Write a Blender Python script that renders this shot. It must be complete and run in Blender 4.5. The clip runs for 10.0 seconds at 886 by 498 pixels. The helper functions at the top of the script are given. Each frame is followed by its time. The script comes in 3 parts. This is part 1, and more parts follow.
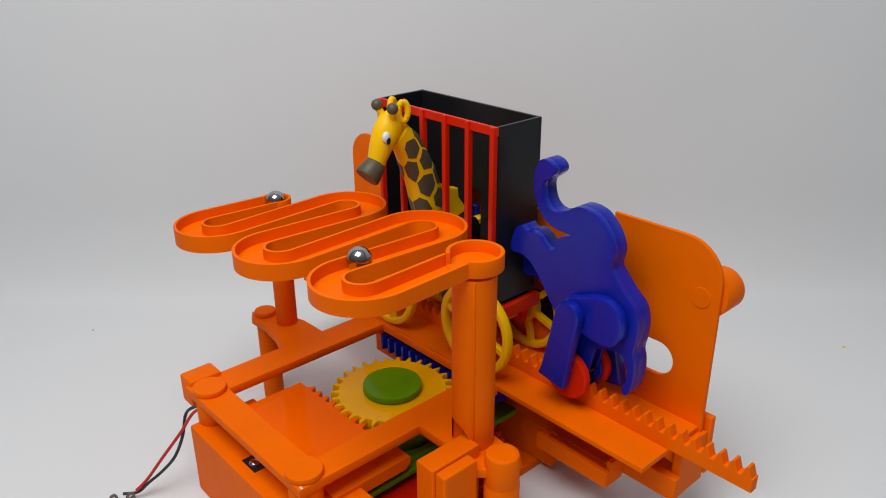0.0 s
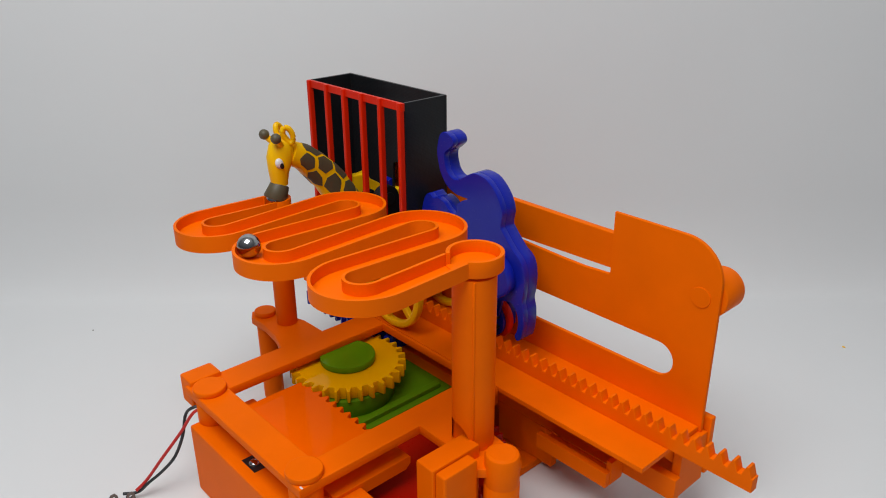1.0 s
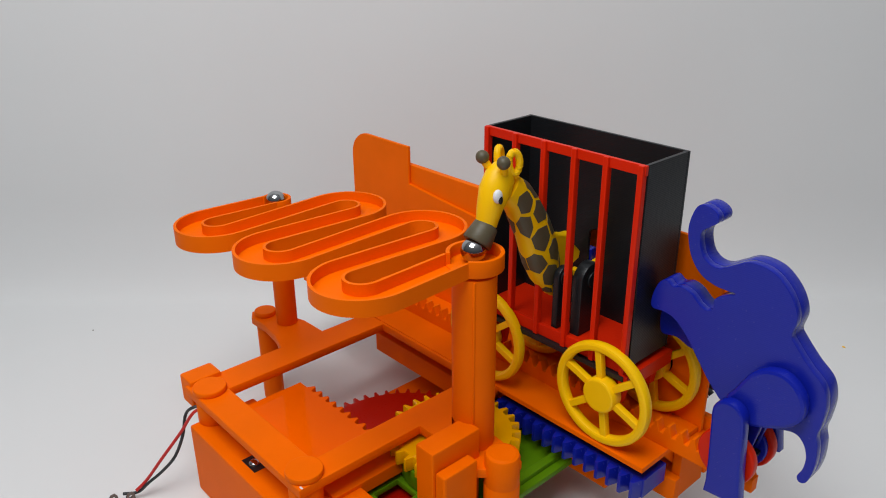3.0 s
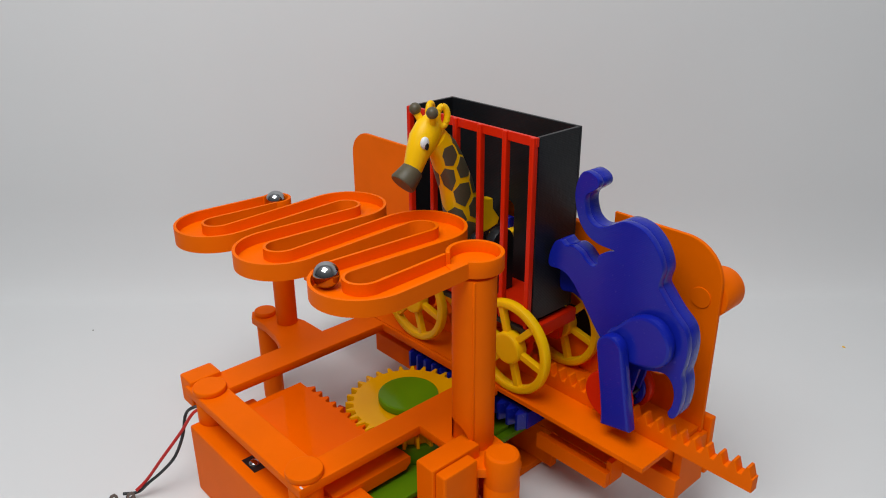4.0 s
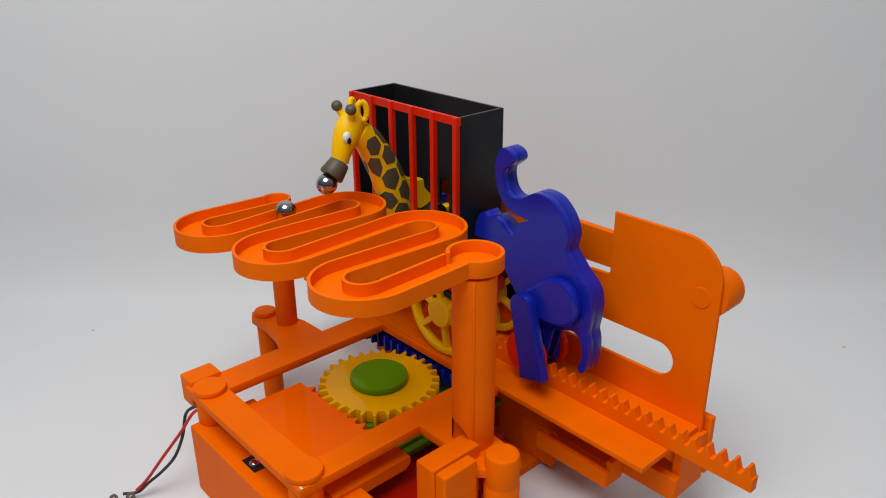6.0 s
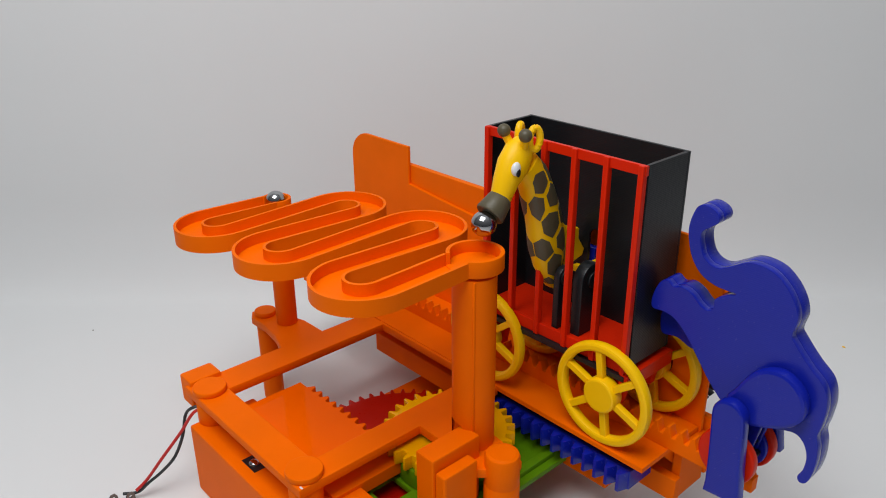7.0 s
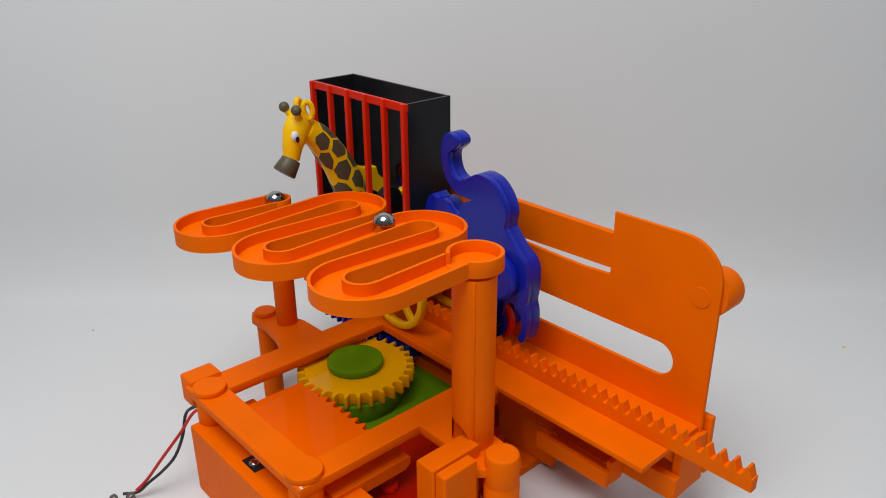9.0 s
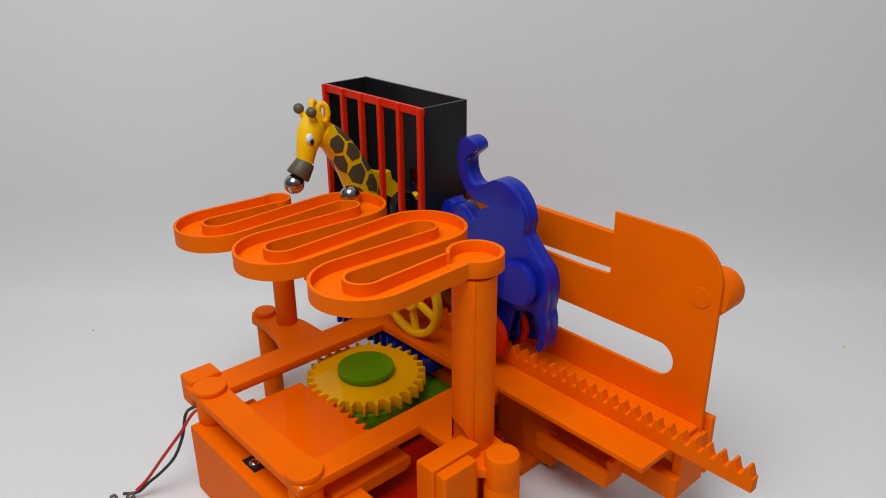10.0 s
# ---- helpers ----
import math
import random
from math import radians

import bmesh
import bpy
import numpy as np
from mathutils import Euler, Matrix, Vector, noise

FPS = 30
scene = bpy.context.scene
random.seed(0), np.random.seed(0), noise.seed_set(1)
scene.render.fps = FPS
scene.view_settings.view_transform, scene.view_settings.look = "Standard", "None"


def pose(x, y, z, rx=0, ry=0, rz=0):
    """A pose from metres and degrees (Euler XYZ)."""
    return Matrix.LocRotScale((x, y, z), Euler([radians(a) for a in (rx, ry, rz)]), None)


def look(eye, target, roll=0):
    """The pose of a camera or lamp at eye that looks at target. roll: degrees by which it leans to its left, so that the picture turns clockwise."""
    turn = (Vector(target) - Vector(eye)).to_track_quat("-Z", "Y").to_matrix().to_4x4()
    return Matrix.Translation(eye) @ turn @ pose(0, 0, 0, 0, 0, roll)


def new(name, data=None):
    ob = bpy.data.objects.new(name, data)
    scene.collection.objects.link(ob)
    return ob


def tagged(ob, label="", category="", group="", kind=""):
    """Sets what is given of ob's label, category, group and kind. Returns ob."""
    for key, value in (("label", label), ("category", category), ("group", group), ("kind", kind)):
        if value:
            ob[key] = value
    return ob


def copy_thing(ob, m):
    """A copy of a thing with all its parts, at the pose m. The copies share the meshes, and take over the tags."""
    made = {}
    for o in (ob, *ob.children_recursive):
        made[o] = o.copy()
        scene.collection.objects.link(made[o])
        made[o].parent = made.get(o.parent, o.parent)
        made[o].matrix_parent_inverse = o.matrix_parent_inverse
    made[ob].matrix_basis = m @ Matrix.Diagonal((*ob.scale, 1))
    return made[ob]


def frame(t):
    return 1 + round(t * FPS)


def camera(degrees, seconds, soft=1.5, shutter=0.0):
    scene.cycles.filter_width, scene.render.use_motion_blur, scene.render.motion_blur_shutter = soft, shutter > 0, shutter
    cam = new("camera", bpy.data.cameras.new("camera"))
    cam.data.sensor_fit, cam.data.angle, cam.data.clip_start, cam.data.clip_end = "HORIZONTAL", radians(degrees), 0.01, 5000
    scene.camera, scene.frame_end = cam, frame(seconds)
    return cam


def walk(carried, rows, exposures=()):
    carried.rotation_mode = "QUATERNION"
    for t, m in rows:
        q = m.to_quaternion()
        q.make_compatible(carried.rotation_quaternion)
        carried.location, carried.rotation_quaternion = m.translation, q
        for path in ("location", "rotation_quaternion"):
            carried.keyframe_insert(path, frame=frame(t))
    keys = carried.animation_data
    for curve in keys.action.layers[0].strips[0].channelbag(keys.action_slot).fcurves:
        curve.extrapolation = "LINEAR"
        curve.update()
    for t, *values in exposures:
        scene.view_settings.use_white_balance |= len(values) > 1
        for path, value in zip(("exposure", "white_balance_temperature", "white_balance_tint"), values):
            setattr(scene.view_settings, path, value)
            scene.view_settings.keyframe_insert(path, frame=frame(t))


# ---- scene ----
# Lengths below are in millimetres; part() turns them into metres. The desk lies at z = -52 in the model's own frame.
MM = 0.001
DESK = -52.0

cam = camera(59.18, 10.0, 1.05)


def at(x, y, z):
    return Vector((x * MM, y * MM, (z - DESK) * MM))


EYE = at(132.15, -223.93, 203.61)
AIM = EYE + Vector((-0.68079, 0.61527, -0.39744))
STILL = look(EYE, AIM, -0.42)
walk(cam, [(0.0, STILL), (10.0, STILL)])

# ---- light: a soft white photo tent ----
world = bpy.data.worlds.new("tent")
scene.world = world
world.use_nodes = True
wn, wl = world.node_tree.nodes, world.node_tree.links
w_tc, w_sep, w_ramp = wn.new("ShaderNodeTexCoord"), wn.new("ShaderNodeSeparateXYZ"), wn.new("ShaderNodeValToRGB")
wl.new(w_tc.outputs["Generated"], w_sep.inputs[0])
wl.new(w_sep.outputs["Z"], w_ramp.inputs[0])
ramp_ends = w_ramp.color_ramp.elements
ramp_ends[0].position, ramp_ends[0].color = 0.0, (0.22, 0.235, 0.255, 1)
ramp_ends[1].position, ramp_ends[1].color = 1.0, (1.9, 1.94, 2.0, 1)
mid_stop = ramp_ends.new(0.6)
mid_stop.color = (0.64, 0.66, 0.69, 1)
wl.new(w_ramp.outputs[0], wn["Background"].inputs[0])
wn["Background"].inputs[1].default_value = 0.29


def softbox(name, eye, target, size, power, colour):
    data = bpy.data.lights.new(name, "AREA")
    data.shape, data.size, data.size_y, data.energy, data.color = "RECTANGLE", size[0], size[1], power, colour
    lamp = new(name, data)
    lamp.matrix_world = look(eye, target)
    return lamp


softbox("softbox_top", Vector((0.03, -0.31, 0.74)), Vector((-0.06, 0.0, 0.05)), (0.42, 0.42), 5.1, (0.97, 1.0, 1.0))
scene.view_settings.exposure = -0.22


# ---- materials ----
def material(name, base, rough=0.45, metal=0.0, layers=0.0, grain=0.1, vary=0.12, coat=0.0, size=1.0, spec=0.5):
    m = bpy.data.materials.new(name)
    m.use_nodes = True
    n, l = m.node_tree.nodes, m.node_tree.links
    b = n["Principled BSDF"]
    b.inputs["Metallic"].default_value = metal
    b.inputs["Coat Weight"].default_value = coat
    b.inputs["Specular IOR Level"].default_value = spec
    tc = n.new("ShaderNodeTexCoord")
    big = n.new("ShaderNodeTexNoise")
    big.inputs["Scale"].default_value, big.inputs["Detail"].default_value = 45 * size, 4
    l.new(tc.outputs["Object"], big.inputs["Vector"])
    fine = n.new("ShaderNodeTexNoise")
    fine.inputs["Scale"].default_value, fine.inputs["Detail"].default_value = 900 * size, 3
    l.new(tc.outputs["Object"], fine.inputs["Vector"])
    ramp = n.new("ShaderNodeMix")
    ramp.data_type = "RGBA"
    ramp.inputs[6].default_value = (*[c * (1 - vary) for c in base], 1)
    ramp.inputs[7].default_value = (*[min(1.0, c * (1 + vary)) for c in base], 1)
    l.new(big.outputs["Fac"], ramp.inputs[0])
    l.new(ramp.outputs[2], b.inputs["Base Color"])
    mr = n.new("ShaderNodeMapRange")
    mr.inputs[3].default_value, mr.inputs[4].default_value = max(0.02, rough - 0.08), rough + 0.08
    l.new(fine.outputs["Fac"], mr.inputs[0])
    l.new(mr.outputs[0], b.inputs["Roughness"])
    height = fine.outputs["Fac"]
    if layers:
        wave = n.new("ShaderNodeTexWave")
        wave.bands_direction = "Z"
        wave.inputs["Scale"].default_value = 420
        wave.inputs["Distortion"].default_value = 0.0
        wave.inputs["Detail"].default_value = 1.0
        l.new(tc.outputs["Object"], wave.inputs["Vector"])
        add = n.new("ShaderNodeMath")
        add.operation = "MULTIPLY_ADD"
        add.inputs[1].default_value = layers
        l.new(wave.outputs["Fac"], add.inputs[0])
        l.new(fine.outputs["Fac"], add.inputs[2])
        height = add.outputs[0]
    bump = n.new("ShaderNodeBump")
    bump.inputs["Strength"].default_value = grain
    bump.inputs["Distance"].default_value = 0.0004
    l.new(height, bump.inputs["Height"])
    l.new(bump.outputs["Normal"], b.inputs["Normal"])
    return m


ORANGE = material("orange_plastic", (0.87, 0.140, 0.0), 0.45, layers=0.3, grain=0.10, vary=0.10, spec=0.04)
ORANGE_BED = material("orange_glossy_plastic", (0.86, 0.118, 0.0), 0.05, grain=0.001, vary=0.05, spec=0.035)
# deeper than YELLOW: bounce light from the orange parts is put into its colour
YELLOW_BED = material("yellow_glossy_plastic", (0.82, 0.40, 0.0), 0.08, grain=0.004, vary=0.06, spec=0.14)
GREEN_BED = material("green_glossy_plastic", (0.11, 0.26, 0.003), 0.1, grain=0.004, vary=0.08, spec=0.14)
BLUE = material("blue_plastic", (0.006, 0.014, 0.31), 0.24, layers=0.45, grain=0.12, vary=0.10, spec=0.32)
YELLOW = material("yellow_plastic", (0.92, 0.52, 0.0), 0.42, layers=0.3, grain=0.10, vary=0.06, spec=0.25)
RED = material("red_plastic", (0.64, 0.018, 0.002), 0.33, layers=0.3, grain=0.12, vary=0.10, spec=0.15)
RED_BED = material("red_smooth_plastic", (0.42, 0.007, 0.001), 0.3, grain=0.03, vary=0.08, spec=0.15)
GREEN = material("green_plastic", (0.10, 0.23, 0.003), 0.4, layers=0.3, grain=0.10, vary=0.08, spec=0.15)
BLACK = material("black_plastic", (0.011, 0.012, 0.014), 0.36, layers=0.4, grain=0.16, vary=0.2, spec=0.32)
BLACK_CAGE = material("scuffed_black_plastic", (0.010, 0.011, 0.013), 0.33, layers=0.5, grain=0.2, vary=0.5, size=0.6, spec=0.26)
TAUPE = material("taupe_plastic", (0.085, 0.068, 0.036), 0.5, layers=0.3, grain=0.12, vary=0.12)
WHITE = material("white_paint", (0.75, 0.76, 0.78), 0.35, vary=0.04)
STEEL = material("polished_steel", (0.42, 0.42, 0.43), 0.1, metal=1.0, grain=0.0, vary=0.03)
TIN = material("tinned_metal", (0.20, 0.16, 0.14), 0.45, metal=1.0, grain=0.3, vary=0.2)
RED_WIRE = material("red_wire_sleeve", (0.50, 0.015, 0.012), 0.4, vary=0.1)
BLACK_WIRE = material("black_wire_sleeve", (0.02, 0.021, 0.024), 0.4, vary=0.15)
PAPER = material("white_backdrop_sheet", (0.71, 0.71, 0.715), 0.8, grain=0.05, vary=0.03, size=0.15)


# ---- mesh helpers ----
def empty(name, x=0.0, y=0.0, z=DESK):
    ob = new(name)
    ob.location = at(x, y, z)
    ob.empty_display_size = 0.01
    return ob


def part(name, bm, mat, parent, label="", off=(0, 0, 0), angle=35):
    """One mesh under a thing or a part; bm is in millimetres from the parent's origin (off is taken away)."""
    bmesh.ops.translate(bm, verts=bm.verts, vec=[-c for c in off])
    bmesh.ops.scale(bm, verts=bm.verts, vec=(MM, MM, MM))
    me = bpy.data.meshes.new(name)
    bm.to_mesh(me)
    bm.free()
    flags = [f.use_smooth for f in me.polygons]
    if not any(flags):
        flags = [True] * len(flags)
    me.set_sharp_from_angle(angle=radians(angle))
    me.polygons.foreach_set("use_smooth", flags)
    me.materials.append(mat)
    ob = new(name, me)
    ob.parent = parent
    if label:
        ob["label"] = label
    return ob


def box(x0, x1, y0, y1, z0, z1, bevel=0.5, bm=None):
    b = bmesh.new()
    bmesh.ops.create_cube(b, size=1.0)
    bmesh.ops.scale(b, verts=b.verts, vec=(x1 - x0, y1 - y0, z1 - z0))
    bmesh.ops.translate(b, verts=b.verts, vec=((x0 + x1) / 2, (y0 + y1) / 2, (z0 + z1) / 2))
    if bevel:
        bmesh.ops.bevel(b, geom=b.edges[:], offset=bevel, segments=2, affect="EDGES", profile=0.6)
    b.normal_update()
    for f in b.faces:
        f.smooth = max(abs(c) for c in f.normal) < 0.999
    return join(bm, b)


def join(bm, b):
    if bm is None:
        return b
    me = bpy.data.meshes.new("tmp")
    b.to_mesh(me)
    b.free()
    bm.from_mesh(me)
    bpy.data.meshes.remove(me)
    return bm


def extrude(outlines, depth, bevel=0.5, plane="xy", low=0.0, bm=None):
    """A plate from closed outlines (holes included), of that depth, from low upwards along the plane's normal."""
    cu = bpy.data.curves.new("tmp", "CURVE")
    cu.dimensions, cu.fill_mode = "2D", "BOTH"
    cu.extrude, cu.bevel_depth, cu.bevel_resolution, cu.offset = depth / 2 - bevel, bevel, 1, -bevel
    for pts in outlines:
        sp = cu.splines.new("POLY")
        sp.points.add(len(pts) - 1)
        for p, q in zip(sp.points, pts):
            p.co = (q[0], q[1], 0, 1)
        sp.use_cyclic_u = True
    ob = bpy.data.objects.new("tmp", cu)
    me = bpy.data.meshes.new_from_object(ob)
    b = bmesh.new()
    b.from_mesh(me)
    bpy.data.objects.remove(ob)
    bpy.data.curves.remove(cu)
    bpy.data.meshes.remove(me)
    bmesh.ops.remove_doubles(b, verts=b.verts, dist=0.002)
    b.normal_update()
    for f in b.faces:
        f.smooth = abs(f.normal.z) < 0.999
    bmesh.ops.translate(b, verts=b.verts, vec=(0, 0, low + depth / 2))
    turn = {"xy": Matrix.Identity(4),
            "xz": Matrix(((1, 0, 0, 0), (0, 0, 1, 0), (0, 1, 0, 0), (0, 0, 0, 1))),
            "yz": Matrix(((0, 0, 1, 0), (1, 0, 0, 0), (0, 1, 0, 0), (0, 0, 0, 1)))}[plane]
    bmesh.ops.transform(b, matrix=turn, verts=b.verts)
    bmesh.ops.recalc_face_normals(b, faces=b.faces[:])
    return join(bm, b)


def ring(cx, cy, r, n=48, a0=0.0, a1=360.0):
    full = abs(a1 - a0) >= 359.9
    m = n if full else n + 1
    return [(cx + r * math.cos(radians(a0 + (a1 - a0) * i / n)), cy + r * math.sin(radians(a0 + (a1 - a0) * i / n))) for i in range(m)]


def disc(cx, cy, r, depth, plane="xy", low=0.0, bevel=0.5, bm=None, n=48):
    return extrude([ring(cx, cy, r, n)], depth, bevel, plane, low, bm)


def smooth(pts, steps=5):
    """A closed Catmull-Rom curve through the points."""
    out, n = [], len(pts)
    for i in range(n):
        p0, p1, p2, p3 = (Vector(pts[(i + k) % n]) for k in (-1, 0, 1, 2))
        for j in range(steps):
            t = j / steps
            out.append(tuple(0.5 * (2 * p1 + (p2 - p0) * t + (2 * p0 - 5 * p1 + 4 * p2 - p3) * t * t + (3 * p1 - p0 - 3 * p2 + p3) * t ** 3)))
    return out


def squared(v, power):
    """A cosine or sine pulled towards the corners of its box: 1 keeps the ellipse."""
    return math.copysign(abs(v) ** power, v)


def loft(rings, n=24, side=Vector((1, 0, 0)), bm=None, power=1.0):
    """A closed skin over elliptic rings (centre, half-thickness along side, half-width across, way)."""
    b = bmesh.new()
    rows = []
    for c, a, w, way in rings:
        across = Vector(way).normalized().cross(side)
        rows.append([b.verts.new(Vector(c) + side * (a * squared(math.cos(2 * math.pi * k / n), power)) + across * (w * squared(math.sin(2 * math.pi * k / n), power))) for k in range(n)])
    for r0, r1 in zip(rows, rows[1:]):
        for k in range(n):
            b.faces.new((r0[k], r0[(k + 1) % n], r1[(k + 1) % n], r1[k]))
    b.faces.new(rows[0])
    b.faces.new(rows[-1])
    bmesh.ops.recalc_face_normals(b, faces=b.faces[:])
    return join(bm, b)


def ball_mesh(c, r, scale=(1, 1, 1), bm=None, seg=24):
    b = bmesh.new()
    bmesh.ops.create_uvsphere(b, u_segments=seg, v_segments=seg // 2 + 2, radius=r)
    bmesh.ops.scale(b, verts=b.verts, vec=scale)
    bmesh.ops.translate(b, verts=b.verts, vec=c)
    return join(bm, b)


def tube(points, r, n=10, bm=None):
    b = bmesh.new()
    rows = []
    pts = [Vector(p) for p in points]
    for i, p in enumerate(pts):
        way = (pts[min(i + 1, len(pts) - 1)] - pts[max(i - 1, 0)]).normalized()
        u = way.cross(Vector((0.3, 0.2, 0.93))).normalized()
        v = way.cross(u)
        rows.append([b.verts.new(p + u * (r * math.cos(2 * math.pi * k / n)) + v * (r * math.sin(2 * math.pi * k / n))) for k in range(n)])
    for r0, r1 in zip(rows, rows[1:]):
        for k in range(n):
            b.faces.new((r0[k], r0[(k + 1) % n], r1[(k + 1) % n], r1[k]))
    b.faces.new(rows[0])
    b.faces.new(rows[-1])
    bmesh.ops.recalc_face_normals(b, faces=b.faces[:])
    return join(bm, b)


def gear_outline(r_tip, r_root, teeth, phase=0.0):
    out = []
    for k in range(teeth):
        for f, r in ((-0.34, r_root), (-0.26, r_root), (-0.10, r_tip), (0.10, r_tip), (0.26, r_root), (0.34, r_root)):
            a = 2 * math.pi * (k + f) / teeth + phase
            out.append((r * math.cos(a), r * math.sin(a)))
    return out


def rack_outline(x0, x1, base, root, tip, pitch):
    """Side view of a toothed bar: along x, height in the second coordinate."""
    out = [(x0, base), (x1, base)]
    x = x1
    while x - pitch > x0 - 0.01:
        out += [(x, root), (x - 0.12 * pitch, root), (x - 0.38 * pitch, tip), (x - 0.56 * pitch, tip), (x - 0.84 * pitch, root)]
        x -= pitch
    out.append((x0, root))
    return out


# ---- the track's centre line ----
PITCH, X1, Y_DISH, Y_NEAR, Y_FAR, Y_END = 27.95, -61.5, -33.3, -74.4, -24.8, -36.6
RIM_START, RIM_END = 85.1, 71.0


def track_line(step=1.5):
    pts = []

    def straight(x, ya, yb):
        m = max(2, int(abs(yb - ya) / step))
        pts.extend((x, ya + (yb - ya) * i / m) for i in range(m))

    def bend(xc, yc, s):
        m = 26
        pts.extend((xc + PITCH / 2 * math.cos(math.pi * i / m), yc + s * PITCH / 2 * math.sin(math.pi * i / m)) for i in range(m))

    xs = [X1 - PITCH * k for k in range(6)]
    straight(xs[0], Y_DISH, Y_NEAR)
    for k in range(5):
        near = k % 2 == 0
        bend((xs[k] + xs[k + 1]) / 2, Y_NEAR if near else Y_FAR, -1 if near else 1)
        if k < 4:
            straight(xs[k + 1], Y_NEAR if near else Y_FAR, Y_FAR if near else Y_NEAR)
    straight(xs[5], Y_NEAR, Y_END)
    pts.append((xs[5], Y_END))
    lengths = [0.0]
    for a, b in zip(pts, pts[1:]):
        lengths.append(lengths[-1] + math.hypot(b[0] - a[0], b[1] - a[1]))
    return [(x, y, RIM_START + (RIM_END - RIM_START) * s / lengths[-1]) for (x, y), s in zip(pts, lengths)], lengths


LINE, LENGTHS = track_line()


def on_track(s):
    """Centre of a ball that has rolled s millimetres from the dish."""
    s = min(max(s, 0.0), LENGTHS[-1])
    k = min(int(np.searchsorted(LENGTHS, s)), len(LENGTHS) - 1)
    k = max(k, 1)
    f = (s - LENGTHS[k - 1]) / (LENGTHS[k] - LENGTHS[k - 1])
    p = Vector(LINE[k - 1]).lerp(Vector(LINE[k]), f)
    return p + Vector((0, 0, 0.3 - 1.7 * max(0.0, 1 - (LENGTHS[-1] - s) / 7)))


# ---- the setting ----
def build_backdrop():
    """One sheet: the desk, a soft cove and the back of the tent, square to the camera's heading."""
    f = Vector((-0.742, 0.670, 0)).normalized()
    r = Vector((0.670, 0.742, 0))
    prof = [(-1100, 0), (-600, 0), (-200, 0), (50, 0), (150, 0), (182, 0)]
    for i in range(1, 13):
        a = math.pi / 2 * i / 12
        prof.append((182 + 32 * math.sin(a), 72 - 72 * math.cos(a)))
    prof += [(218, 150), (226, 300), (238, 500), (250, 800), (256, 1400)]
    c = Vector((-100, -20, DESK))
    b = bmesh.new()
    rows = []
    for u in [-1500 + 30 * i for i in range(101)]:
        row = []
        for d, h in prof:
            k = min(1.0, max(0.0, h / 300))
            d2 = d + k * 4 * math.sin(u / 190.0 + h / 300) + k * 2.5 * math.sin(u / 83.0 + h / 160 + 1) - k * 0.7 * max(0.0, u - 330)
            row.append(b.verts.new(c + r * u + f * d2 + Vector((0, 0, h))))
        rows.append(row)
    for a, d in zip(rows, rows[1:]):
        for i in range(len(a) - 1):
            b.faces.new((a[i], d[i], d[i + 1], a[i + 1]))
    bmesh.ops.recalc_face_normals(b, faces=b.faces[:])
    ob = part("backdrop", b, PAPER, None, off=(0, 0, DESK), angle=80)
    tagged(ob, "seamless white paper sweep under and behind the toy", "backdrop", kind="structure")


build_backdrop()


